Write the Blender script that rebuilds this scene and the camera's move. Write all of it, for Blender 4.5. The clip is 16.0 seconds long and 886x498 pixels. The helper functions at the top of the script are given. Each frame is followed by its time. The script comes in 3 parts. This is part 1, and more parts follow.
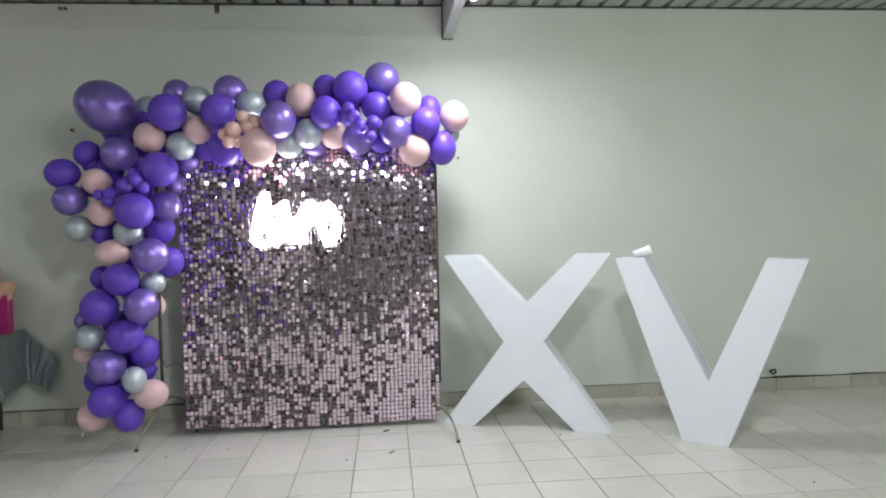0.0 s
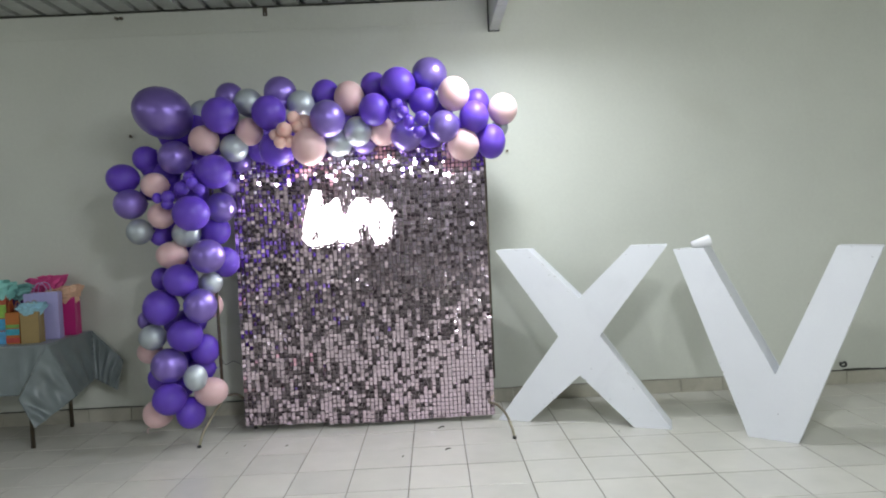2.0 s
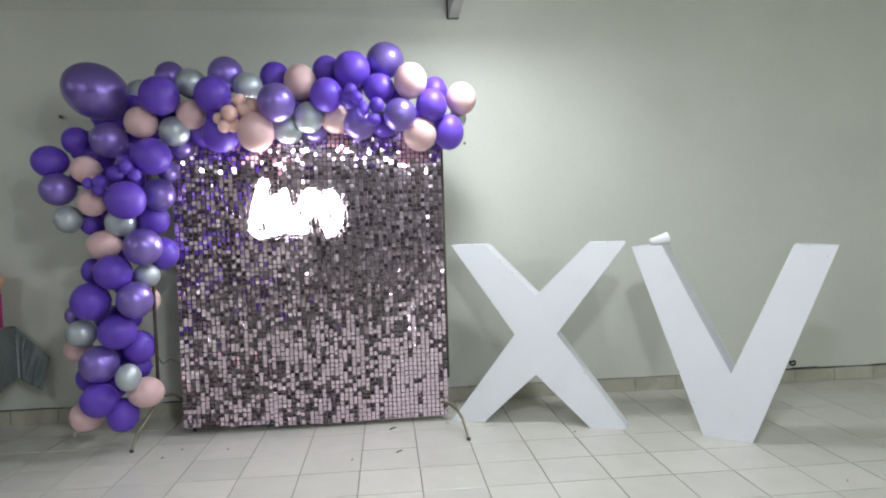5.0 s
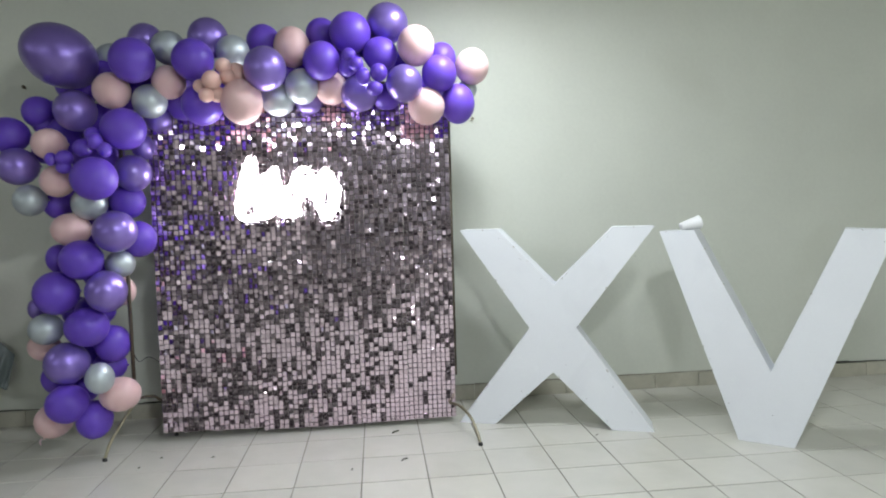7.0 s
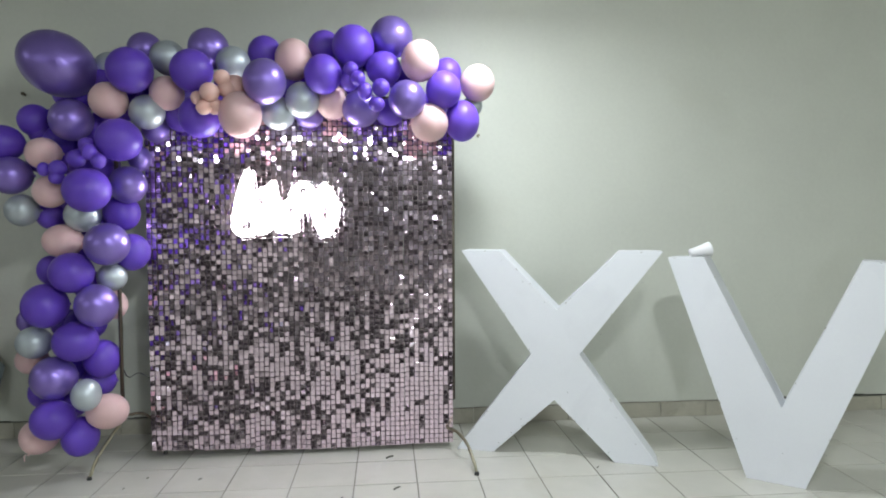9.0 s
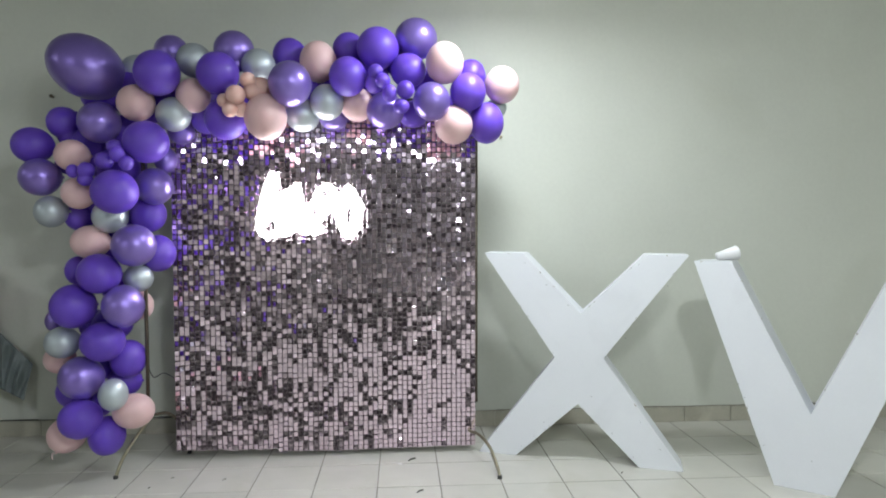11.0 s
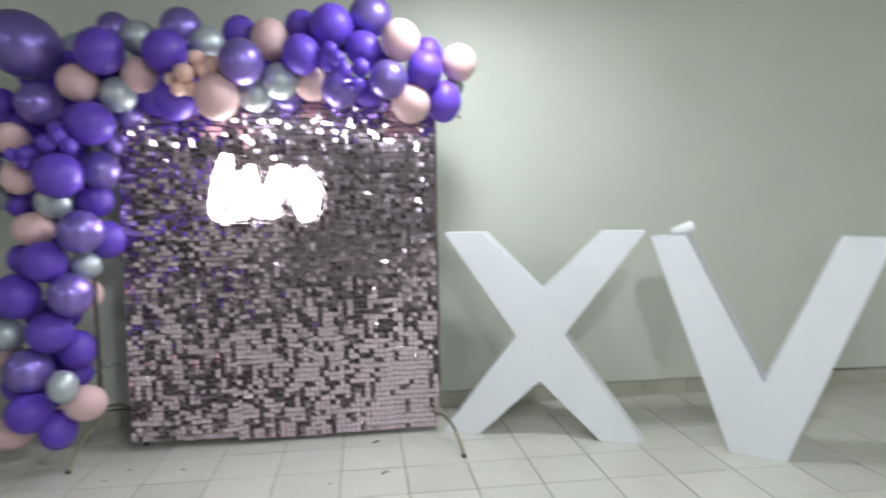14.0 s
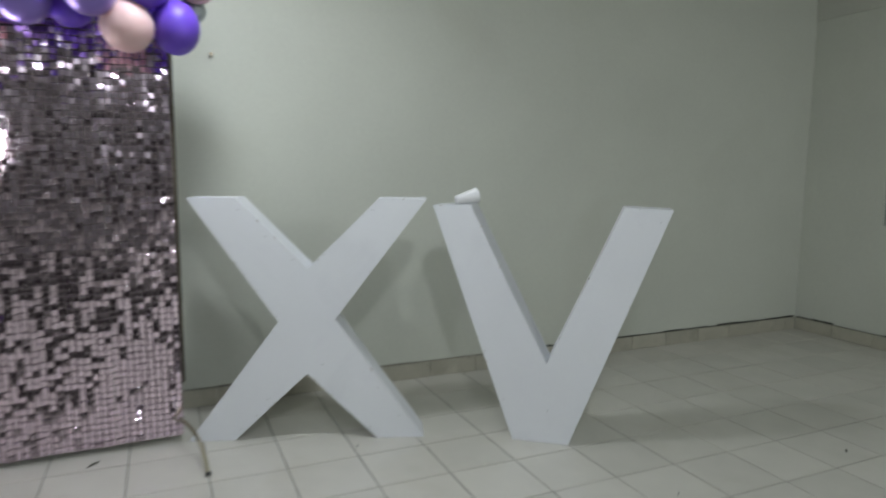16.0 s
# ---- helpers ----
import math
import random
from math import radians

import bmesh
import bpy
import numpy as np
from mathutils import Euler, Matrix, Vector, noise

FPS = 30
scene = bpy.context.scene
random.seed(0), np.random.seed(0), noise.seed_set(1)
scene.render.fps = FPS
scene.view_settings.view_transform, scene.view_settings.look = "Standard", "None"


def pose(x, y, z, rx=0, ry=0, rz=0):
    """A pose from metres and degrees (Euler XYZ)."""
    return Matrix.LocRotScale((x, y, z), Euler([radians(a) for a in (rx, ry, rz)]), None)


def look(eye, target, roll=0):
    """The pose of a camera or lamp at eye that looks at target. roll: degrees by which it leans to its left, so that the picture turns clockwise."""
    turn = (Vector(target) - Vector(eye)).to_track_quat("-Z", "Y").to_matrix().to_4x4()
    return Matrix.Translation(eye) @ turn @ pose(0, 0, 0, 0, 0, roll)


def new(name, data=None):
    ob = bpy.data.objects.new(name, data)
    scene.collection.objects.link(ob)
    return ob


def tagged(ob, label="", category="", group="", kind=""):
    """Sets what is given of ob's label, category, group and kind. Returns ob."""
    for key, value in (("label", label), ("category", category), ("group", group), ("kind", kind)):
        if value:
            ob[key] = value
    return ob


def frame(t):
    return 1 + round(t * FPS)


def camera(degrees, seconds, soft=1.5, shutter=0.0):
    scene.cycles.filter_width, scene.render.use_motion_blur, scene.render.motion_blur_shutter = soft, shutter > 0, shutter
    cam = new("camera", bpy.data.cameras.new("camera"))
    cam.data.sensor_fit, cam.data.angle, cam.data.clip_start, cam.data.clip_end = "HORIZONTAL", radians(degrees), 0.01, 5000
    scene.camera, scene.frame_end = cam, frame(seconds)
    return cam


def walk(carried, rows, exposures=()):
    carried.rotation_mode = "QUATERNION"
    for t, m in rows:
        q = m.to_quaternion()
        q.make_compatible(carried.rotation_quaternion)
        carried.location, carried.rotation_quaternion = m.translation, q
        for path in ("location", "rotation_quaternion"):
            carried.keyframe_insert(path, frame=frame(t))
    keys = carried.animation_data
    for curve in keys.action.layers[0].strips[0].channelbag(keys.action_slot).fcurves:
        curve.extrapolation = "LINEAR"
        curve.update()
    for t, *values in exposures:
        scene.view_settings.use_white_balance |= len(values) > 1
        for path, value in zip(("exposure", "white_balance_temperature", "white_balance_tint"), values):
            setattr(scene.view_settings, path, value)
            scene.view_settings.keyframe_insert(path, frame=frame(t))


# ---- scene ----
cam = camera(69.5, 16.0, soft=1.9, shutter=1.0)
PATH = [
    (0, (-0.107, -4.183, 1.435), (0.067, -2.192, 1.377), -1.3),
    (0.5, (-0.107, -4.178, 1.43), (0.077, -2.188, 1.37), -0.7),
    (1, (-0.117, -4.145, 1.444), (0.024, -2.151, 1.383), -2.6),
    (1.5, (-0.147, -4.145, 1.438), (-0.132, -2.146, 1.381), -2.7),
    (2, (-0.14, -4.145, 1.432), (-0.111, -2.146, 1.365), -2.7),
    (2.5, (-0.145, -4.15, 1.439), (-0.096, -2.151, 1.386), -2.2),
    (3, (-0.14, -4.148, 1.436), (-0.079, -2.149, 1.407), -2.3),
    (3.5, (-0.149, -4.139, 1.435), (-0.055, -2.141, 1.418), -2.2),
    (4, (-0.153, -4.117, 1.431), (-0.026, -2.121, 1.407), -2.9),
    (4.5, (-0.134, -4.06, 1.419), (0.028, -2.067, 1.364), -2.0),
    (7, (-0.222, -3.546, 1.372), (-0.016, -1.56, 1.254), -1.7),
    (7.5, (-0.122, -3.464, 1.402), (0.105, -1.481, 1.272), -0.9),
    (8, (-0.116, -3.402, 1.446), (0.037, -1.412, 1.315), -0.0),
    (8.5, (-0.171, -3.432, 1.44), (-0.006, -1.44, 1.357), -0.8),
    (9, (-0.154, -3.434, 1.435), (0.022, -1.444, 1.345), -0.3),
    (9.5, (-0.166, -3.419, 1.455), (-0.024, -1.426, 1.364), -0.4),
    (12, (-0.212, -3.42, 1.446), (-0.083, -1.427, 1.356), -0.1),
    (12.5, (-0.198, -3.411, 1.455), (-0.06, -1.419, 1.349), -0.1),
    (13, (-0.197, -3.408, 1.439), (-0.06, -1.415, 1.331), -0.0),
    (13.5, (-0.203, -3.403, 1.442), (-0.065, -1.411, 1.331), -0.5),
    (14, (-0.195, -3.396, 1.407), (0.055, -1.416, 1.276), -1.1),
    (14.5, (-0.13, -3.356, 1.418), (0.274, -1.407, 1.225), -1.9),
    (15, (0.066, -3.254, 1.45), (0.475, -1.307, 1.25), -1.7),
    (15.5, (0.14, -3.12, 1.404), (0.776, -1.243, 1.137), -0.1),
    (16, (0.204, -2.885, 1.39), (1.002, -1.067, 1.145), 0.4),
]
EXPOSURES = [(0, 0.18, 6500, 8), (4.5, 0.18, 6500, 8), (8, 0.16, 6500, 5), (13.5, 0.18, 6500, 5), (14.0, 0.15, 6500, 5), (14.5, -0.11, 6500, 5), (15.0, -0.34, 6500, 5), (15.5, -0.70, 6500, 4), (16, -0.54, 6500, 6)]
walk(cam, [(t, look(eye, target, roll)) for t, eye, target, roll in PATH], EXPOSURES)


# ---- world and lamps ----
world = bpy.data.worlds.new("world")
scene.world = world
world.use_nodes = True
world.node_tree.nodes["Background"].inputs[0].default_value = (0.35, 0.42, 0.5, 1)
world.node_tree.nodes["Background"].inputs[1].default_value = 0.05
scene.view_settings.exposure = 0.0

# bulbs under the roof: place, power to all sides and downwards, size; last four are added fill
LAMP_AND_FILL_SPOTS = [(0.456, -0.26, 2.885, 7, 31, 0.08), (0.39, -3.3, 2.86, 34, 52, 0.06), (-5.4, -1.2, 2.90, 5.5, 9.5, 0.1), (4.2, -2.2, 2.90, 15, 0, 0.1),
              (-4.2, -6.6, 2.90, 48, 40, 0.1), (4.2, -6.6, 2.90, 140, 55, 0.1), (-9.0, -11.5, 2.90, 190, 0, 0.1), (4.2, -12.5, 2.90, 36, 0, 0.1)]
COOL = (0.90, 0.94, 1.02)
for x, y, z, watts, down, wide in LAMP_AND_FILL_SPOTS:
    light = bpy.data.lights.new("lamp_and_fill_light", "POINT")
    light.energy, light.color, light.shadow_soft_size = watts, COOL, wide
    new("lamp_and_fill_light", light).location = (x, y, z - 0.02)
    if down:
        light = bpy.data.lights.new("lamp_and_fill_light", "AREA")
        light.shape, light.size, light.energy, light.color = "DISK", 0.28, down, COOL
        new("lamp_and_fill_light", light).location = (x, y, z - 0.03)


# ---- materials ----
def material(name, colour, rough=0.5, metal=0.0, vary=0.08, scale=6.0, bump=0.0, bump_scale=60.0, coat=0.0, random_amount=0.0, stain=None, specular=0.5, sheen=0.0, glow_through=0.0):
    m = bpy.data.materials.new(name)
    m.use_nodes = True
    n, l = m.node_tree.nodes, m.node_tree.links
    b = n["Principled BSDF"]
    b.inputs["Roughness"].default_value, b.inputs["Metallic"].default_value = rough, metal
    b.inputs["Coat Weight"].default_value, b.inputs["Specular IOR Level"].default_value = coat, specular
    b.inputs["Coat Roughness"].default_value = 0.07
    b.inputs["Sheen Weight"].default_value = sheen
    if glow_through:
        b.inputs["Subsurface Weight"].default_value, b.inputs["Subsurface Scale"].default_value = glow_through, 0.06
        b.inputs["Subsurface Radius"].default_value = (1, 1, 1)
    co = n.new("ShaderNodeNewGeometry")
    big = n.new("ShaderNodeTexNoise")
    big.inputs["Scale"].default_value, big.inputs["Detail"].default_value = scale, 5
    l.new(co.outputs["Position"], big.inputs["Vector"])
    fine = n.new("ShaderNodeTexNoise")
    fine.inputs["Scale"].default_value, fine.inputs["Detail"].default_value = bump_scale, 4
    l.new(co.outputs["Position"], fine.inputs["Vector"])
    add = n.new("ShaderNodeMath")
    add.operation = "MULTIPLY_ADD"
    l.new(fine.outputs["Fac"], add.inputs[0])
    add.inputs[1].default_value = 0.5
    l.new(big.outputs["Fac"], add.inputs[2])
    ramp = n.new("ShaderNodeMapRange")
    ramp.inputs["From Min"].default_value, ramp.inputs["From Max"].default_value = 0.45, 1.05
    ramp.inputs["To Min"].default_value, ramp.inputs["To Max"].default_value = 1 - vary, 1 + vary
    l.new(add.outputs[0], ramp.inputs["Value"])
    value = ramp.outputs[0]
    if random_amount:
        info = n.new("ShaderNodeObjectInfo")
        spread = n.new("ShaderNodeMapRange")
        spread.inputs["To Min"].default_value, spread.inputs["To Max"].default_value = 1 - random_amount, 1 + random_amount
        l.new(info.outputs["Random"], spread.inputs["Value"])
        times = n.new("ShaderNodeMath")
        times.operation = "MULTIPLY"
        l.new(value, times.inputs[0])
        l.new(spread.outputs[0], times.inputs[1])
        value = times.outputs[0]
    hsv = n.new("ShaderNodeHueSaturation")
    hsv.inputs["Color"].default_value = (*colour, 1)
    l.new(value, hsv.inputs["Value"])
    out = hsv.outputs[0]
    if stain:
        tint, amount, size = stain
        spots = n.new("ShaderNodeTexNoise")
        spots.inputs["Scale"].default_value, spots.inputs["Detail"].default_value, spots.inputs["Distortion"].default_value = size, 6, 0.6
        l.new(co.outputs["Position"], spots.inputs["Vector"])
        edge = n.new("ShaderNodeMapRange")
        edge.inputs["From Min"].default_value, edge.inputs["From Max"].default_value = 0.55, 0.75
        edge.inputs["To Max"].default_value = amount
        l.new(spots.outputs["Fac"], edge.inputs["Value"])
        mix = n.new("ShaderNodeMixRGB")
        mix.inputs[2].default_value = (*tint, 1)
        l.new(edge.outputs[0], mix.inputs[0])
        l.new(out, mix.inputs[1])
        out = mix.outputs[0]
    l.new(out, b.inputs["Base Color"])
    if bump:
        bp = n.new("ShaderNodeBump")
        bp.inputs["Strength"].default_value, bp.inputs["Distance"].default_value = bump, 0.003
        l.new(add.outputs[0], bp.inputs["Height"])
        l.new(bp.outputs[0], b.inputs["Normal"])
    return m


def glowing(name, colour, strength):
    m = bpy.data.materials.new(name)
    m.use_nodes = True
    b = m.node_tree.nodes["Principled BSDF"]
    b.inputs["Base Color"].default_value = (0.9, 0.9, 0.9, 1)
    b.inputs["Emission Color"].default_value, b.inputs["Emission Strength"].default_value = (*colour, 1), strength
    return m


WALL = material("wall_paint", (0.615, 0.63, 0.555), 0.55, vary=0.05, scale=1.3, bump=0.25, bump_scale=35, stain=((0.47, 0.47, 0.38), 0.25, 1.1), specular=0.3)
BAND = material("upper_wall_paint", (0.57, 0.58, 0.51), 0.6, vary=0.07, scale=2.0, bump=0.3, bump_scale=30)
DARK_REFLECTION = material("dark_brown_reflection", (0.025, 0.014, 0.018), 0.7, vary=0.12, scale=1.2, bump=0.2, bump_scale=30)
TILE = material("glazed_floor_tile", (0.56, 0.545, 0.485), 0.22, vary=0.05, scale=5, bump=0.04, bump_scale=120, random_amount=0.045, stain=((0.45, 0.42, 0.34), 0.3, 2.3), specular=0.5)
GROUT = material("floor_grout", (0.20, 0.185, 0.155), 0.85, vary=0.3, scale=9, bump=0.4)
SKIRT = material("skirting_tile", (0.45, 0.43, 0.35), 0.35, vary=0.10, scale=7, random_amount=0.04, stain=((0.25, 0.23, 0.18), 0.5, 5))
GRIME = material("dull_grout", (0.27, 0.255, 0.21), 0.85, vary=0.35, scale=25)
DIRT_AND_SHADE = material("dark_dirt_and_shade", (0.07, 0.07, 0.055), 0.9, vary=0.4, scale=30)
ROOF = material("corrugated_sheet", (0.43, 0.45, 0.43), 0.45, vary=0.12, scale=4, stain=((0.30, 0.29, 0.25), 0.5, 3))
STEEL = material("painted_steel", (0.55, 0.56, 0.56), 0.5, vary=0.1, scale=6, stain=((0.25, 0.2, 0.16), 0.4, 9))
LETTER = material("white_painted_board", (0.74, 0.755, 0.78), 0.5, vary=0.025, scale=3, bump=0.08, bump_scale=90, stain=((0.62, 0.63, 0.66), 0.3, 3.5))
NAIL = material("nail_head", (0.34, 0.34, 0.34), 0.5, 0.3)
SEQUIN = material("mirror_sequin", (0.86, 0.71, 0.83), 0.11, 1.0, vary=0.05, scale=20)
BACKING = material("dark_plastic_backing", (0.06, 0.04, 0.045), 0.5, vary=0.2, scale=20)
BRASS = material("brassy_tube", (0.36, 0.335, 0.24), 0.38, 0.9, vary=0.12, scale=14)
DARK_TUBE = material("dark_tube", (0.13, 0.11, 0.08), 0.4, 0.7, vary=0.15, scale=14)
NEON = glowing("neon_tube", (0.98, 0.985, 1.0), 21)
BULB = glowing("bulb_glow", (1.0, 0.97, 0.92), 30)
BLACK = material("black_plastic", (0.03, 0.03, 0.03), 0.5, vary=0.2)
WHITE = material("white_plastic", (0.8, 0.8, 0.8), 0.35, vary=0.04)
CLOTH = material("grey_satin", (0.165, 0.195, 0.195), 0.33, vary=0.12, scale=9, bump=0.4, bump_scale=16, sheen=0.1)
ALU = material("aluminium_frame", (0.45, 0.46, 0.45), 0.4, 0.8)
TABLE_TOP = material("white_table_plastic", (0.7, 0.7, 0.68), 0.5)
BALLOON = {
    "violet": material("violet_latex", (0.135, 0.062, 0.50), 0.42, vary=0.07, scale=5, random_amount=0.08, specular=0.45, glow_through=0.6),
    "chrome_violet": material("metallic_violet_latex", (0.24, 0.165, 0.54), 0.36, 0.6, vary=0.06, scale=6, random_amount=0.07, coat=0.6),
    "silver": material("metallic_silver_latex", (0.48, 0.53, 0.56), 0.42, 0.5, vary=0.05, scale=6, random_amount=0.06, coat=0.35),
    "blush": material("blush_latex", (0.70, 0.485, 0.48), 0.42, vary=0.05, scale=5, random_amount=0.06, specular=0.4, glow_through=0.6),
    "peach": material("peach_latex", (0.73, 0.47, 0.415), 0.42, vary=0.05, scale=5, random_amount=0.06, specular=0.4, glow_through=0.6),
}


# ---- mesh helpers ----
def mesh_object(name, bm, mat, smooth=False):
    me = bpy.data.meshes.new(name)
    bmesh.ops.recalc_face_normals(bm, faces=bm.faces)
    bm.to_mesh(me)
    bm.free()
    me.materials.append(mat)
    if smooth:
        for p in me.polygons:
            p.use_smooth = True
    return new(name, me)


def part(name, bm, mat, parent, label="", smooth=False):
    ob = mesh_object(name, bm, mat, smooth)
    ob.parent = parent
    if label:
        tagged(ob, label)
    return ob


def base(name, x, y, z, turn=0.0):
    ob = new(name)
    ob.empty_display_size = 0.05
    ob.matrix_basis = pose(x, y, z, 0, 0, turn)
    return ob


def box(bm, lo, hi, bevel=0.0):
    c = [(a + b) / 2 for a, b in zip(lo, hi)]
    s = [abs(b - a) for a, b in zip(lo, hi)]
    made = bmesh.ops.create_cube(bm, size=1.0, matrix=Matrix.Translation(c) @ Matrix.Diagonal((*s, 1)))
    if bevel:
        edges = {e for v in made["verts"] for e in v.link_edges}
        bmesh.ops.bevel(bm, geom=list(edges), offset=bevel, segments=2, affect="EDGES", profile=0.6)
    return bm


def cylinder(bm, a, b, r, r2=None, sides=16):
    a, b = Vector(a), Vector(b)
    m = Matrix.Translation((a + b) / 2) @ (b - a).to_track_quat("Z", "Y").to_matrix().to_4x4()
    bmesh.ops.create_cone(bm, cap_ends=True, segments=sides, radius1=r, radius2=r if r2 is None else r2, depth=(b - a).length, matrix=m)
    return bm


def smooth_line(points, steps=6):
    """A Catmull-Rom line through the points."""
    p = [Vector(q) for q in points]
    p = [2 * p[0] - p[1]] + p + [2 * p[-1] - p[-2]]
    line = []
    for i in range(1, len(p) - 2):
        for k in range(steps):
            t = k / steps
            a, b, c, d = p[i - 1], p[i], p[i + 1], p[i + 2]
            line.append(0.5 * ((2 * b) + (c - a) * t + (2 * a - 5 * b + 4 * c - d) * t * t + (3 * b - a - 3 * c + d) * t ** 3))
    return line + [p[-2]]


def tube(bm, points, r, sides=8, steps=6):
    line = smooth_line(points, steps)
    rings = []
    side = None
    for i, q in enumerate(line):
        way = (line[min(i + 1, len(line) - 1)] - line[max(i - 1, 0)]).normalized()
        side = way.orthogonal() if side is None else (side - way * side.dot(way))
        side.normalize()
        other = way.cross(side)
        rings.append([bm.verts.new(q + r * (math.cos(2 * math.pi * k / sides) * side + math.sin(2 * math.pi * k / sides) * other)) for k in range(sides)])
    for a, b in zip(rings, rings[1:]):
        for k in range(sides):
            bm.faces.new((a[k], a[(k + 1) % sides], b[(k + 1) % sides], b[k]))
    bm.faces.new(rings[0][::-1])
    bm.faces.new(rings[-1])
    return bm


def extrude_outline(outline, y0, y1, bevel=0.0):
    """A flat outline in x and z, given thickness from y0 to y1."""
    bm = bmesh.new()
    front = [bm.verts.new((x, y0, z)) for x, z in outline]
    back = [bm.verts.new((x, y1, z)) for x, z in outline]
    n = len(outline)
    bm.faces.new(front)
    bm.faces.new(back[::-1])
    for i in range(n):
        bm.faces.new((front[i], back[i], back[(i + 1) % n], front[(i + 1) % n]))
    if bevel:
        bmesh.ops.bevel(bm, geom=list(bm.edges), offset=bevel, segments=2, affect="EDGES")
    return bm


# ---- the hall ----
EAST, WEST, NORTH, SOUTH, TOP = 5.375, -14.0, 1.0, -21.0, 3.25
tagged(mesh_object("wall_north", box(bmesh.new(), (WEST - 0.15, NORTH, -0.1), (EAST + 0.15, NORTH + 0.15, TOP - 0.012)), WALL),
       "pale grey-green painted masonry wall, slightly stained", "wall", kind="structure")
tagged(mesh_object("wall_south", box(bmesh.new(), (WEST - 0.15, SOUTH - 0.15, -0.1), (EAST + 0.15, SOUTH, TOP)), BAND),
       "plain grey painted wall closing the hall", "wall", kind="structure")
# unseen dark strip, added so that tilted sequins mirror something dark
tagged(mesh_object("trim", box(bmesh.new(), (WEST, SOUTH + 0.001, 0.0), (EAST - 0.02, SOUTH + 0.02, 1.5), 0.003), DARK_REFLECTION),
       "dark brown strip added along the unseen end wall to darken sequin reflections", "trim", kind="structure")
tagged(mesh_object("wall_west", box(bmesh.new(), (WEST - 0.15, SOUTH, -0.1), (WEST, NORTH, TOP)), WALL),
       "plain pale painted side wall of the hall", "wall", kind="structure")
WIN = (-1.0, 0.32, 0.98, 2.05)
bm = bmesh.new()
box(bm, (EAST, SOUTH, -0.1), (EAST + 0.15, WIN[0], TOP))
box(bm, (EAST, WIN[1], -0.1), (EAST + 0.15, NORTH, TOP))
box(bm, (EAST, WIN[0], -0.1), (EAST + 0.15, WIN[1], WIN[2]))
box(bm, (EAST, WIN[0], WIN[3]), (EAST + 0.15, WIN[1], TOP))
tagged(mesh_object("wall_east", bm, WALL), "pale painted side wall with a window near the corner", "wall", kind="structure")
tagged(mesh_object("trim", box(bmesh.new(), (WEST, NORTH - 0.005, 3.055), (0.384, NORTH - 0.001, TOP - 0.014), 0.002), WALL),
       "shallow raised plaster band along the top of the wall", "trim", kind="structure")
tagged(mesh_object("trim", box(bmesh.new(), (EAST - 0.014, SOUTH, 2.665), (EAST - 0.001, NORTH - 0.009, TOP - 0.002), 0.004), BAND),
       "raised concrete band along the top of the side wall", "trim", kind="structure")

window = tagged(base("window_1", EAST + 0.06, (WIN[0] + WIN[1]) / 2, WIN[2]), "aluminium framed window with frosted panes", "window", kind="structure")
w, h = (WIN[1] - WIN[0]) / 2, WIN[3] - WIN[2]
bm = bmesh.new()
for lo, hi in (((-0.03, -w, 0), (0.03, w, 0.045)), ((-0.03, -w, h - 0.045), (0.03, w, h)), ((-0.03, -w, 0.045), (0.03, -w + 0.045, h - 0.045)),
               ((-0.03, w - 0.045, 0.045), (0.03, w, h - 0.045)), ((-0.025, -0.02, 0.045), (0.025, 0.02, h - 0.045))):
    box(bm, lo, hi, 0.003)
part("window_frame", bm, ALU, window)
for a, b in ((-w + 0.045, -0.02), (0.02, w - 0.045)):
    part("pane", box(bmesh.new(), (-0.004, a, 0.045), (0.004, b, h - 0.045)), WHITE, window, "milky frosted pane")

# corrugated roof sheet, ribs running along the hall
bm = bmesh.new()
PITCH, x, line = 0.185, WEST - 0.15, []
while x < EAST + 0.15:
    for dx, dz in ((0, 0), (0.084, 0.0), (0.094, 0.034), (0.130, 0.034), (0.140, 0.0)):
        line.append((x + dx, TOP + dz))
    x += PITCH
lower = [[bm.verts.new((x, y, z)) for x, z in line] for y in (SOUTH - 0.15, NORTH + 0.15)]
upper = [[bm.verts.new((x, y, z + 0.004)) for x, z in line] for y in (SOUTH - 0.15, NORTH + 0.15)]
for i in range(len(line) - 1):
    bm.faces.new((lower[0][i], lower[0][i + 1], lower[1][i + 1], lower[1][i]))
    bm.faces.new((upper[0][i], upper[1][i], upper[1][i + 1], upper[0][i + 1]))
tagged(mesh_object("ceiling", bm, ROOF), "grey corrugated metal roof sheet, slightly stained", "ceiling", kind="structure")

# ragged mortar where the sheet meets the wall, coloured dark for the shadow line
rng = random.Random(4)
bm = bmesh.new()
x = WEST
while x < EAST - 0.05:
    step = rng.uniform(0.05, 0.16)
    box(bm, (x, NORTH - rng.uniform(0.012, 0.022), TOP - rng.uniform(0.007, 0.017)), (min(x + step, EAST - 0.02), NORTH - 0.009, TOP - 0.002), 0.002)
    x += step
tagged(mesh_object("trim", bm, DIRT_AND_SHADE), "ragged mortar line under the roof sheet, coloured dark for the shaded gap", "trim", kind="structure")

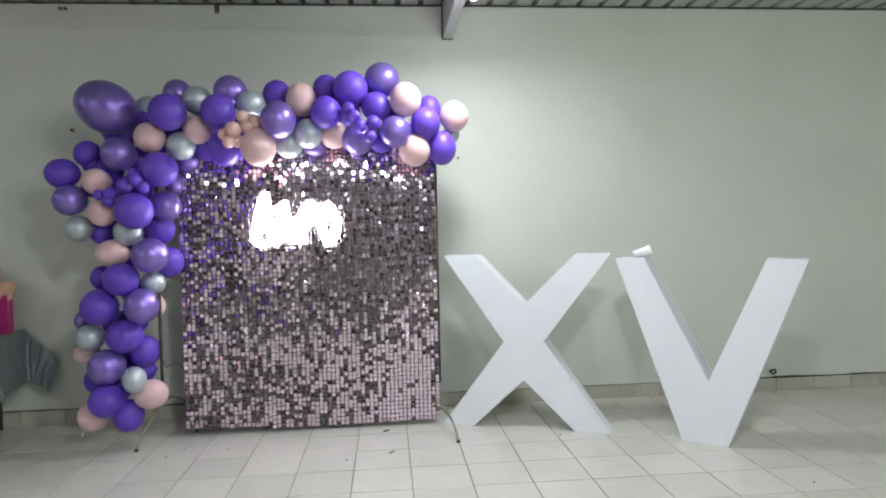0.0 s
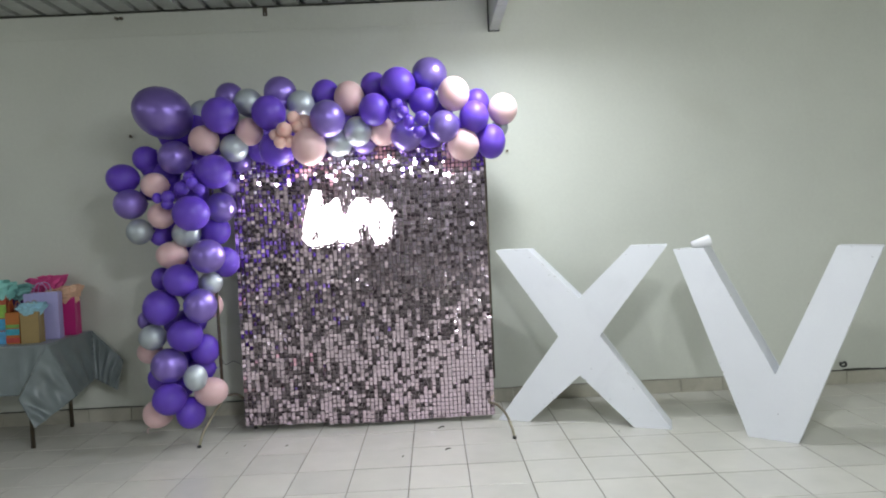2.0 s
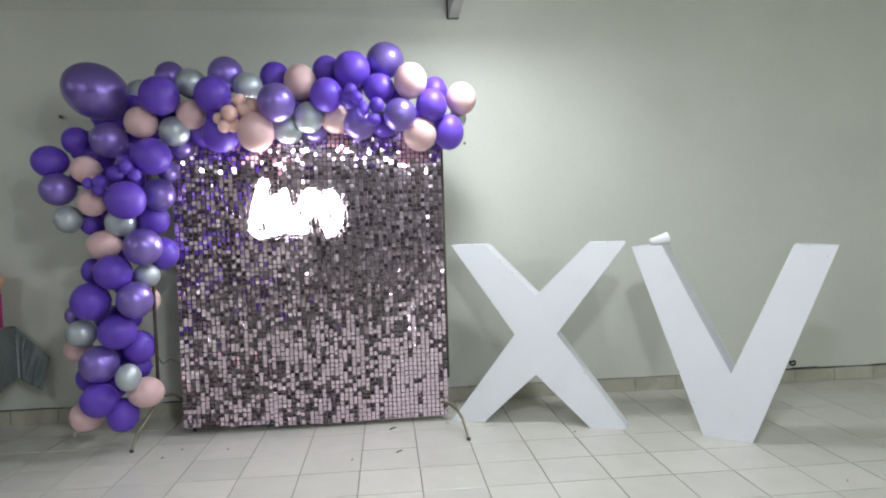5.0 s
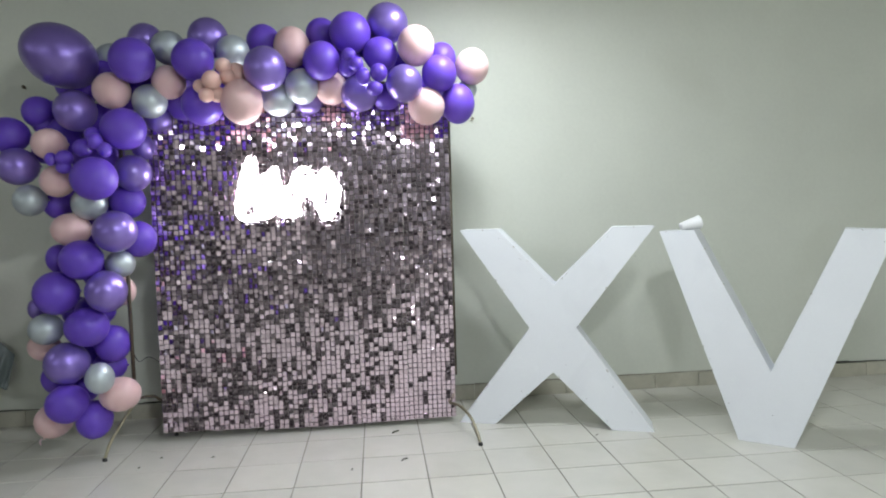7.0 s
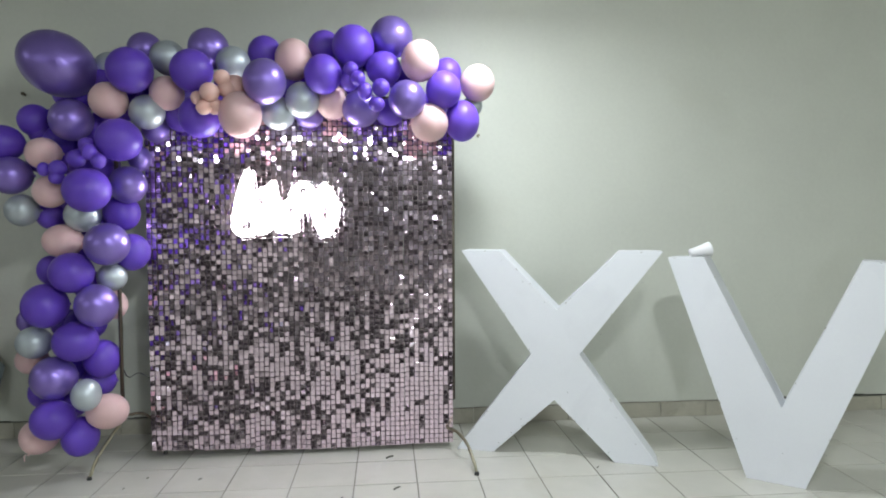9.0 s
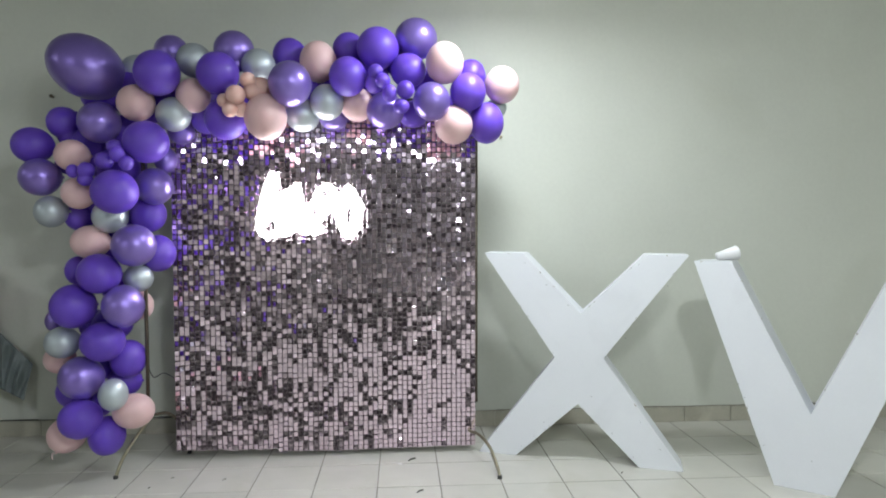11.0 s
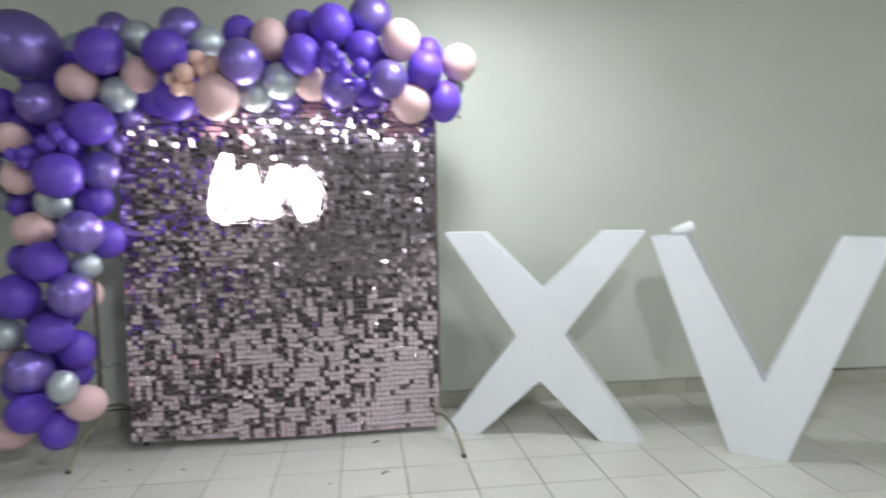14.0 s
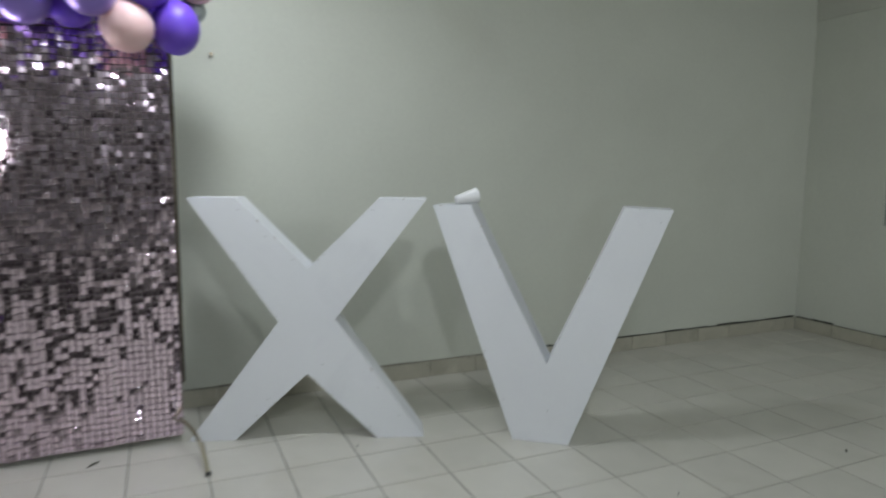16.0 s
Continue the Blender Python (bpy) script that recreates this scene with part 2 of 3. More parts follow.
beam = tagged(base("roof_beam", 0.42, 0, 2.98), "grey painted steel roof beam with flanges", "beam", kind="structure")
part("web", box(bmesh.new(), (-0.035, SOUTH, 0.012), (-0.027, NORTH, 0.268)), STEEL, beam)
part("flange", box(bmesh.new(), (-0.035, SOUTH, 0), (0.04, NORTH, 0.012), 0.002), STEEL, beam)
part("flange", box(bmesh.new(), (-0.035, SOUTH, 0.258), (0.04, NORTH, 0.268), 0.002), STEEL, beam)
# solid dark strip around the beam end
part("end_strip", box(bmesh.new(), (-0.046, NORTH - 0.016, -0.006), (0.046, NORTH - 0.002, 0.262), 0.002), DIRT_AND_SHADE, beam, "dark strip around the beam end at the wall")
part("lip", box(bmesh.new(), (0.032, SOUTH, 0.012), (0.04, NORTH, 0.03), 0.001), STEEL, beam)


def ceiling_and_fill_lamp(x, y, z):
    top = 2.98 if abs(x - 0.42) < 0.06 else TOP
    thing = tagged(base("ceiling_and_fill_lamp", x, y, z), "bare white bulb in a plastic socket under the roof, far four added as fill", "lamp", "hall lamps")
    part("socket", cylinder(bmesh.new(), (0, 0, 0.085), (0, 0, 0.135), 0.024, 0.02), WHITE, thing)
    part("cord", cylinder(bmesh.new(), (0, 0, 0.135), (0, 0, top - z), 0.005, sides=8), WHITE, thing)
    bm = bmesh.new()
    bmesh.ops.create_uvsphere(bm, u_segments=20, v_segments=12, radius=0.035, matrix=Matrix.Translation((0, 0, 0.055)) @ Matrix.Diagonal((1, 1, 1.3, 1)))
    part("bulb", bm, BULB, thing, "glowing white bulb", True).visible_shadow = False
    return thing


# the last four bulbs are unseen, added to fill the hall with light
for x, y, z, watts, down, wide in LAMP_AND_FILL_SPOTS:
    ceiling_and_fill_lamp(x, y, z - 0.055)

# small things fixed to the wall
hook = tagged(base("wall_hook", -1.385, NORTH - 0.009, 3.2), "small dark metal hook plate under the roof", "hook")
part("plate", box(bmesh.new(), (-0.018, -0.006, -0.03), (0.018, 0, 0.045), 0.002), DARK_TUBE, hook)
part("screw", cylinder(bmesh.new(), (0, -0.012, -0.016), (0, -0.005, -0.016), 0.006, sides=10), ALU, hook)
anchor = tagged(base("wall_anchor", -2.53, NORTH - 0.009, 3.195), "pair of rusty bolt stubs in the wall", "bolt")
part("bolt", cylinder(bmesh.new(), (-0.018, -0.025, 0), (-0.018, 0, 0.003), 0.012, sides=10), DARK_TUBE, anchor)
part("bolt", cylinder(bmesh.new(), (0.018, -0.02, 0), (0.018, 0, 0.002), 0.012, sides=10), DARK_TUBE, anchor)
for x, z, r in ((-2.497, 2.266, 0.012), (0.484, 2.016, 0.011)):
    screw = tagged(base("wall_screw", x, NORTH, z), "dark screw in a plug in the wall", "screw", "wall screws")
    part("shank", cylinder(bmesh.new(), (0, -0.022, 0.004), (0, 0, 0), r * 0.6, sides=10), DARK_TUBE, screw)
    part("head", cylinder(bmesh.new(), (0, -0.027, 0.005), (0, -0.021, 0.004), r, sides=12), DARK_TUBE, screw)
outlet = tagged(base("cable_stub", 3.139, NORTH, 0.172), "dark coiled cable end sticking out of the wall", "cable")
bm = bmesh.new()
tube(bm, [(0, 0, 0), (0, -0.03, 0.006), (0.015, -0.045, 0.016), (0.025, -0.04, -0.004), (0.005, -0.045, -0.02), (-0.02, -0.04, -0.008), (-0.016, -0.035, 0.014)], 0.008)
part("wire", bm, BLACK, outlet, smooth=True)

# ---- the shimmer backdrop ----
SHEET = base("shimmer_wall", 0.254, 0.522, 0.0, 1.0)
tagged(SHEET, "mauve mirrored sequin backdrop of square panels on a metal stand", "backdrop")
rng = random.Random(11)
STEP, SIDE = 0.0304, 0.0252


def sequin_mesh():
    a, h, t, e = SIDE / 2, 0.0278, 0.0006, 0.0009
    v = [(-a, 0, 0), (a, 0, 0), (a, 0, -h), (-a, 0, -h), (-a, -t, 0), (a, -t, 0), (a, -t, -h), (-a, -t, -h)]
    # a slightly domed face of three strips
    for z, y in ((-e, 1.5 * t), (-h * 0.34, 1.5 * t + 0.00006), (-h * 0.66, 1.5 * t + 0.00006), (e - h, 1.5 * t)):
        v += [(e - a, -y, z), (a - e, -y, z)]
    f = [(0, 1, 2, 3), (8, 10, 11, 9), (10, 12, 13, 11), (12, 14, 15, 13), (4, 8, 9, 5), (6, 15, 14, 7), (7, 14, 12, 10, 8, 4), (5, 9, 11, 13, 15, 6)]
    for i in range(4):
        j = (i + 1) % 4
        f.append((i, i + 4, j + 4, j))
    return v, f


V, F = sequin_mesh()
ONE = bpy.data.meshes.new("sequin")
ONE.from_pydata(V, [], F)
ONE.materials.append(SEQUIN)
for col in range(6):
    for row in range(7):
        lift = (0.030, 0.022, 0.006, 0.002, 0.008, 0.012)[col]
        x0, z0 = -0.304 * (6 - col), 0.026 + lift + 0.304 * row
        out = (0.0, 0.004, 0.0, 0.003, -0.004, -0.006)[col]
        panel = part("panel", box(bmesh.new(), (x0 + 0.001, 0.0 + out, z0), (x0 + 0.303, 0.006 + out, z0 + 0.303)), BACKING, SHEET)
        verts, faces = [], []
        for i in range(10):
            loose, turned, shift = False, rng.gauss(0, 1.8), rng.uniform(-0.003, 0.003)
            for k in range(10):
                cx, cz = x0 + (i + 0.5) * STEP, z0 + (k + 1) * STEP - 0.001
                across, high = (col * 10 + i) / 60, (row * 10 + k) / 70
                calm = min(1.0, max(0.0, (across - 0.36) * 2.1)) * max(0.0, 1 - high * 2.6)
                wild = 5.5 - 3.8 * calm
                share = (0.455 - 0.36 * calm - 0.08 * across) if high < 0.5 else 0.40
                if across > 0.45 and 0.2 < high < 0.5:
                    share += 0.18 * min(1.0, (high - 0.2) * 8)
                elif calm > 0.3:
                    share += 0.05
                if rng.random() < 0.75:
                    loose = rng.random() < share
                # loose ones low down tilt to mirror the added dark strip at eye height
                dip = math.degrees(math.atan((1.43 - cz) / 4.2))
                swing = -(dip + rng.gauss(2.2, 1.3)) / 2 if loose else rng.gauss(1.0, wild * (0.22 if 0.45 < high < 0.8 else 0.38))
                patch = noise.noise(Vector((cx * 5.0, 3.0, cz * 4.0)))
                if high > 0.45:
                    loose = loose if across > 0.4 else rng.random() < 0.28 + 1.2 * patch
                    if not loose and across < 0.5 and rng.random() < 0.72:
                        swing = rng.gauss(7.0, 2.5)
                    if loose:
                        swing = -(dip + (rng.gauss(-1.5, 1.2) if across < 0.4 else rng.gauss(8.0, 2.5))) / 2
                yaw = turned + rng.gauss(0, 1.0 + 0.4 * wild + (2.0 if loose and across < 0.65 else 0.0) + 1.2 * max(0.0, 1 - across * 2.5))
                yaw += (18.0 if high < 0.5 and not loose else 6.0) * max(0.0, 0.55 - across)
                # those turned towards the column of balloons, and those lifted under the garland
                if rng.random() < (0.34 - 0.8 * patch) * max(0.0, 1 - across * 1.6) * (1.0 if high > 0.3 else 0.3):
                    yaw, swing = -(17 + 34 * across) + rng.gauss(0, 4), rng.gauss(1.0, 3.0)
                if cz > 1.74 and rng.random() < (0.74 if across < 0.6 else 0.62) * min(1.0, (cz - 1.74) / 0.2) ** 1.5:
                    swing, yaw = -rng.uniform(7, 17) - 55 * max(0.0, 1.9 - cz), rng.gauss(0, 4)
                # some under the garland face the bulb further down the hall
                if 1.80 < cz < 1.99 and rng.random() < 0.20:
                    swing = -rng.gauss(3.6, 1.3)
                    yaw = (14.5 * (0.14 - cx) + 13.0 * (-0.55 - cx)) / 2 + rng.gauss(0, 1.4)
                m = pose(cx + rng.uniform(-0.0008, 0.0008), out - 0.006 - (0.003 if loose else 0.0), cz + rng.uniform(-0.001, 0.001) + shift * (1.3 - calm) + rng.uniform(-0.0022, 0.0022) * (1.2 - calm), swing, rng.gauss(0, 1.0), yaw)
                if col == 5 and row < 3:
                    ob = new("sequin", ONE)
                    ob.parent, ob.matrix_basis = panel, m
                    continue
                n = len(verts)
                verts += [m @ Vector(q) for q in V]
                faces += [[n + q for q in f] for f in F]
        if verts:
            me = bpy.data.meshes.new("sequins")
            me.from_pydata(verts, [], faces)
            me.materials.append(SEQUIN)
            ob = new("sequins", me)
            ob.parent = panel
            tagged(ob, kind="stuff")

stand = tagged(base("backdrop_stand", 0, 0, 0), "brassy metal tube stand with curved feet behind the backdrop", "stand")
for x in (-1.672, 0.262):
    part("upright", cylinder(bmesh.new(), (x, 0.56 if x > 0 else 0.34, 0.30), (x, 0.56 if x > 0 else 0.34, 2.2), 0.011), DARK_TUBE, stand, "dark metal upright", True)
part("crossbar", cylinder(bmesh.new(), (-1.672, 0.56, 2.19), (0.262, 0.56, 2.19), 0.011), DARK_TUBE, stand, "dark metal crossbar", True)
part("joint", cylinder(bmesh.new(), (-1.672, 0.33, 2.19), (-1.672, 0.575, 2.19), 0.013), DARK_TUBE, stand, "dark metal joint", True)
for line in ([(-1.672, 0.34, 0.33), (-1.68, 0.345, 0.29), (-1.73, 0.31, 0.21), (-1.79, 0.26, 0.10), (-1.815, 0.225, 0.008)],
             [(0.215, 0.50, 0.135), (0.265, 0.38, 0.145), (0.31, 0.24, 0.115), (0.333, 0.13, 0.055), (0.341, 0.076, 0.008)],
             [(-1.672, 0.34, 0.33), (-1.655, 0.38, 0.315), (-1.60, 0.47, 0.29), (-1.545, 0.56, 0.17), (-1.53, 0.60, 0.008)],
             [(0.262, 0.56, 0.34), (0.22, 0.62, 0.27), (0.18, 0.72, 0.14), (0.165, 0.78, 0.008)]):
    rear = line[-1][1] > 0.5
    foot = part("foot", tube(bmesh.new(), line, 0.0095, 10), DARK_TUBE if rear else BRASS, stand, "bent dark tube foot" if rear else "bent brassy tube foot", True)
    x, y, z = line[-1]
    part("foot_cap", cylinder(bmesh.new(), (x, y, 0.0), (x, y, 0.018), 0.014, 0.012, 12), BLACK, foot)

cable = tagged(base("power_cable", 0, 0, 0), "thin dark power cable hanging between stand and backdrop", "cable")
part("wire", tube(bmesh.new(), [(-1.672, 0.35, 0.60), (-1.66, 0.40, 0.53), (-1.62, 0.44, 0.545), (-1.58, 0.47, 0.515), (-1.54, 0.53, 0.46)], 0.003, 6), BLACK, cable, smooth=True)

# glowing script sign on the backdrop: loops and strokes only
sign = tagged(base("neon_sign", -1.072, 0.465, 1.342), "bright white glowing neon script sign on the sequin backdrop", "sign")


# tubes overly thick and strokes dense: the sign's glow is put into their shape
def stroke(points):
    part("neon_tube", tube(bmesh.new(), [(u * 0.00327, -0.004 * (i % 2), v * 0.00329) for i, (u, v) in enumerate(points)], 0.0165, 10, 7), NEON, sign, smooth=True)


stroke([(31, 118), (20, 92), (9, 50), (6, 20), (16, 6), (34, 8), (44, 26), (40, 44), (24, 40), (14, 22)])
stroke([(37, 112), (30, 88), (20, 48), (14, 30)])
stroke([(44, 82), (36, 48), (44, 14), (56, 10), (60, 40), (68, 82), (76, 96), (79, 70), (76, 34), (84, 10)])
stroke([(50, 74), (58, 84), (66, 70), (62, 34), (68, 12)])
stroke([(73, 84), (80, 54), (86, 24), (90, 10), (98, 30), (96, 58)])
stroke([(108, 74), (115, 86), (130, 95), (142, 84), (134, 66), (116, 44), (106, 16), (108, 6)])
stroke([(104, 66), (124, 72), (140, 70), (126, 50), (112, 28), (118, 10)])
stroke([(150, 84), (146, 60), (154, 24), (166, 4), (180, 16), (188, 44), (182, 74), (168, 92), (158, 76)])
stroke([(160, 60), (170, 72), (178, 52), (174, 24), (164, 14), (156, 34), (160, 56)])
stroke([(40, 56), (70, 52), (100, 60), (140, 58), (176, 60)])
stroke([(54, 20), (70, 26), (84, 36)])
stroke([(140, 78), (152, 70), (166, 72), (176, 78)])

# ---- balloon garland ----
garland = tagged(base("balloon_garland", -1.7, 0.4, 0.0), "garland of violet, chrome violet, silver and blush balloons", "balloons")
UNIT = bmesh.new()
bmesh.ops.create_uvsphere(UNIT, u_segments=32, v_segments=20, radius=1.0)
for v in UNIT.verts:
    if v.co.z < 0:
        k = -v.co.z
        v.co.x *= 1 - 0.05 * k ** 2
        v.co.y *= 1 - 0.05 * k ** 2
        v.co.z *= 1 + 0.04 * k ** 2
UNIT_MESH = bpy.data.meshes.new("unit_balloon")
UNIT.to_mesh(UNIT_MESH)
UNIT.free()


def balloon(kind, x, y, z, rx, rz, neck=None, lean=0.0):
    """One balloon; its neck points to the middle of the garland."""
    if neck is None:
        core = Vector((max(-1.85, min(x, 0.1)), 0.45, 2.25)) if z > 1.95 else Vector((-1.78, 0.42, z))
        neck = (core - Vector((x, y, z))).normalized()
    turn = Vector(neck).to_track_quat("-Z", "Y").to_matrix().to_4x4()
    bm = bmesh.new()
    bm.from_mesh(UNIT_MESH)
    bmesh.ops.transform(bm, matrix=Matrix.Rotation(radians(lean), 4, "Y") @ Matrix.Diagonal((rx, (rx + rz) / 2, rz, 1)) @ turn, verts=bm.verts)
    ob = part("balloon", bm, BALLOON[kind], garland, LABELS[kind], True)
    ob.location = (x + 1.7, y - 0.4, z)
    bm = bmesh.new()
    r = min(rx, rz)
    tip = Vector(neck) * r * 1.02
    cylinder(bm, tip * 0.99, tip + Vector(neck) * 0.012, 0.004, 0.008, 10)
    part("knot", bm, BALLOON[kind], ob)
    return ob


LABELS = {"violet": "matte violet balloon", "chrome_violet": "shiny chrome violet balloon", "silver": "shiny silver grey balloon",
          "blush": "pale blush pink balloon", "peach": "small peach balloon"}
balloon("chrome_violet", -1.970, 0.34, 2.315, 0.208, 0.175, None, 28)
balloon("chrome_violet", -1.543, 0.47, 2.433, 0.099, 0.102)
balloon("silver", -1.393, 0.4, 2.374, 0.099, 0.097)
balloon("silver", -1.744, 0.48, 2.321, 0.094, 0.099)
balloon("violet", -1.531, 0.2, 2.256, 0.122, 0.123)
balloon("violet", -1.206, 0.2, 2.259, 0.114, 0.115)
balloon("chrome_violet", -1.166, 0.4, 2.430, 0.115, 0.116)
balloon("silver", -1.015, 0.34, 2.334, 0.096, 0.096)
balloon("violet", -0.858, 0.46, 2.424, 0.099, 0.102)
balloon("blush", -0.679, 0.36, 2.366, 0.106, 0.118)
balloon("blush", -1.670, 0.26, 2.103, 0.101, 0.101)
balloon("blush", -1.371, 0.3, 2.154, 0.093, 0.096)
balloon("silver", -1.481, 0.3, 2.048, 0.096, 0.096)
balloon("chrome_violet", -1.888, 0.3, 2.000, 0.114, 0.115)
balloon("violet", -2.144, 0.42, 2.015, 0.086, 0.091)
balloon("violet", -2.284, 0.36, 1.878, 0.109, 0.102)
balloon("blush", -2.031, 0.28, 1.814, 0.091, 0.087)
balloon("chrome_violet", -2.216, 0.3, 1.694, 0.108, 0.105)
balloon("violet", -1.598, 0.2, 1.880, 0.121, 0.115)
balloon("violet", -1.736, 0.12, 1.605, 0.120, 0.118)
balloon("blush", -1.991, 0.26, 1.603, 0.088, 0.089)
balloon("chrome_violet", -1.603, 0.32, 1.644, 0.103, 0.106)
balloon("chrome_violet", -1.582, 0.45, 1.805, 0.064, 0.076)
balloon("chrome_violet", -1.490, 0.45, 1.969, 0.079, 0.073)
balloon("silver", -2.163, 0.3, 1.502, 0.086, 0.089)
balloon("violet", -2.056, 0.4, 1.473, 0.080, 0.080)
balloon("silver", -1.842, 0.3, 1.474, 0.096, 0.094)
balloon("violet", -1.672, 0.4, 1.486, 0.101, 0.104)
balloon("blush", -1.952, 0.3, 1.330, 0.104, 0.094)
balloon("chrome_violet", -1.667, 0.18, 1.314, 0.117, 0.116)
balloon("violet", -1.613, 0.38, 1.261, 0.098, 0.107)
balloon("violet", -1.855, 0.18, 1.161, 0.114, 0.110)
balloon("violet", -2.072, 0.4, 1.162, 0.070, 0.084)
balloon("silver", -1.695, 0.3, 1.124, 0.081, 0.078)
balloon("violet", -2.008, 0.2, 0.980, 0.115, 0.122)
balloon("chrome_violet", -1.732, 0.18, 0.981, 0.110, 0.117)
balloon("blush", -1.725, 0.4, 0.956, 0.070, 0.084)
balloon("chrome_violet", -2.183, 0.36, 0.877, 0.057, 0.067)
balloon("silver", -2.092, 0.24, 0.774, 0.091, 0.088)
balloon("blush", -2.179, 0.38, 0.650, 0.086, 0.082)
balloon("violet", -1.855, 0.2, 0.782, 0.117, 0.110)
balloon("violet", -1.778, 0.34, 0.656, 0.100, 0.109)
balloon("violet", -1.899, 0.42, 0.843, 0.112, 0.099)
balloon("chrome_violet", -1.975, 0.2, 0.583, 0.117, 0.118)
balloon("violet", -2.102, 0.38, 0.462, 0.098, 0.098)
balloon("silver", -1.770, 0.12, 0.506, 0.075, 0.087)
balloon("blush", -1.714, 0.24, 0.380, 0.112, 0.098)
balloon("violet", -1.976, 0.18, 0.357, 0.113, 0.108)
balloon("violet", -1.834, 0.42, 0.508, 0.093, 0.093)
balloon("blush", -2.111, 0.3, 0.232, 0.103, 0.099, (-0.42, -0.30, -0.86))
balloon("violet", -1.862, 0.24, 0.242, 0.097, 0.110)
balloon("violet", -1.182, 0.26, 2.020, 0.116, 0.118)
balloon("violet", -1.335, 0.42, 2.050, 0.092, 0.095)
balloon("blush", -0.942, 0.16, 2.015, 0.115, 0.127)
balloon("chrome_violet", -0.802, 0.12, 2.188, 0.116, 0.123)
balloon("silver", -0.768, 0.34, 2.055, 0.097, 0.097)
balloon("silver", -0.623, 0.28, 2.120, 0.096, 0.103)
balloon("violet", -0.498, 0.2, 2.248, 0.104, 0.110)
balloon("blush", -0.455, 0.34, 2.119, 0.098, 0.097)
balloon("violet", -0.509, 0.44, 2.457, 0.096, 0.102)
balloon("violet", -0.333, 0.28, 2.427, 0.120, 0.119)
balloon("chrome_violet", -0.114, 0.34, 2.500, 0.124, 0.118)
balloon("violet", -0.161, 0.26, 2.298, 0.101, 0.098)
balloon("chrome_violet", -0.293, 0.3, 2.080, 0.109, 0.108)
balloon("chrome_violet", -0.033, 0.14, 2.105, 0.104, 0.106)
balloon("blush", 0.043, 0.2, 2.331, 0.107, 0.117)
balloon("violet", 0.213, 0.4, 2.304, 0.088, 0.098)
balloon("violet", 0.176, 0.22, 2.175, 0.102, 0.108)
balloon("blush", 0.383, 0.3, 2.233, 0.100, 0.108)
balloon("blush", 0.097, 0.24, 1.992, 0.108, 0.111)
balloon("violet", 0.292, 0.3, 2.013, 0.101, 0.120)
balloon("silver", 0.370, 0.42, 2.122, 0.060, 0.060)
balloon("violet", -0.129, 0.42, 2.079, 0.089, 0.079)
balloon("chrome_violet", -0.600, 0.42, 2.052, 0.083, 0.071)
balloon("violet", -1.845, 0.50, 2.255, 0.112, 0.112)
balloon("violet", -1.815, 0.36, 1.751, 0.116, 0.116)
balloon("violet", -1.943, 0.50, 2.189, 0.132, 0.119)
balloon("violet", -1.041, 0.46, 2.224, 0.113, 0.113)
balloon("violet", -0.379, 0.44, 2.294, 0.107, 0.107)
balloon("violet", -1.711, 0.1, 1.804, 0.038, 0.044)
balloon("violet", -1.669, 0.11, 1.759, 0.038, 0.041)
balloon("violet", -1.803, 0.16, 1.775, 0.049, 0.049)
balloon("violet", -1.747, 0.16, 1.848, 0.042, 0.041)
balloon("violet", -1.965, 0.15, 1.717, 0.032, 0.037)
balloon("violet", -1.890, 0.14, 1.720, 0.045, 0.045)
balloon("violet", -1.896, 0.14, 1.672, 0.041, 0.036)
balloon("peach", -1.026, 0.12, 2.206, 0.044, 0.042)
balloon("peach", -1.082, 0.08, 2.120, 0.052, 0.051)
balloon("peach", -1.009, 0.14, 2.151, 0.048, 0.048)
balloon("peach", -1.115, 0.09, 2.042, 0.041, 0.040)
balloon("peach", -1.067, 0.13, 2.053, 0.044, 0.044)
balloon("peach", -0.971, 0.18, 2.175, 0.059, 0.060)
balloon("peach", -1.158, 0.13, 2.098, 0.036, 0.037)
balloon("violet", -0.340, 0.14, 2.265, 0.041, 0.041)
balloon("violet", -0.300, 0.1, 2.208, 0.041, 0.040)
balloon("violet", -0.264, 0.1, 2.140, 0.040, 0.048)
balloon("violet", -0.177, 0.1, 2.159, 0.049, 0.050)
balloon("violet", -0.201, 0.1, 2.071, 0.045, 0.041)
balloon("violet", -0.351, 0.17, 2.207, 0.049, 0.056)
# the inner layer, half hidden
balloon("violet", -2.016, 0.45, 1.897, 0.096, 0.096)
balloon("violet", -2.121, 0.45, 1.953, 0.073, 0.073)
balloon("violet", -1.814, 0.45, 1.970, 0.093, 0.093)
balloon("chrome_violet", -1.783, 0.45, 1.772, 0.090, 0.090)
balloon("violet", -1.974, 0.45, 1.550, 0.081, 0.081)
balloon("violet", -1.782, 0.45, 1.389, 0.087, 0.087)
balloon("violet", -1.914, 0.45, 1.306, 0.082, 0.082)
balloon("violet", -1.878, 0.45, 1.062, 0.090, 0.090)
balloon("violet", -2.009, 0.45, 0.840, 0.089, 0.089)
balloon("violet", -1.972, 0.45, 0.603, 0.090, 0.090)
balloon("violet", -2.000, 0.45, 0.368, 0.082, 0.082)
balloon("violet", -1.563, 0.45, 2.202, 0.091, 0.091)
balloon("violet", -1.660, 0.45, 2.101, 0.083, 0.083)
balloon("violet", -1.343, 0.45, 2.210, 0.085, 0.085)
balloon("violet", -1.122, 0.45, 2.138, 0.078, 0.078)
balloon("chrome_violet", -0.948, 0.45, 2.277, 0.087, 0.087)
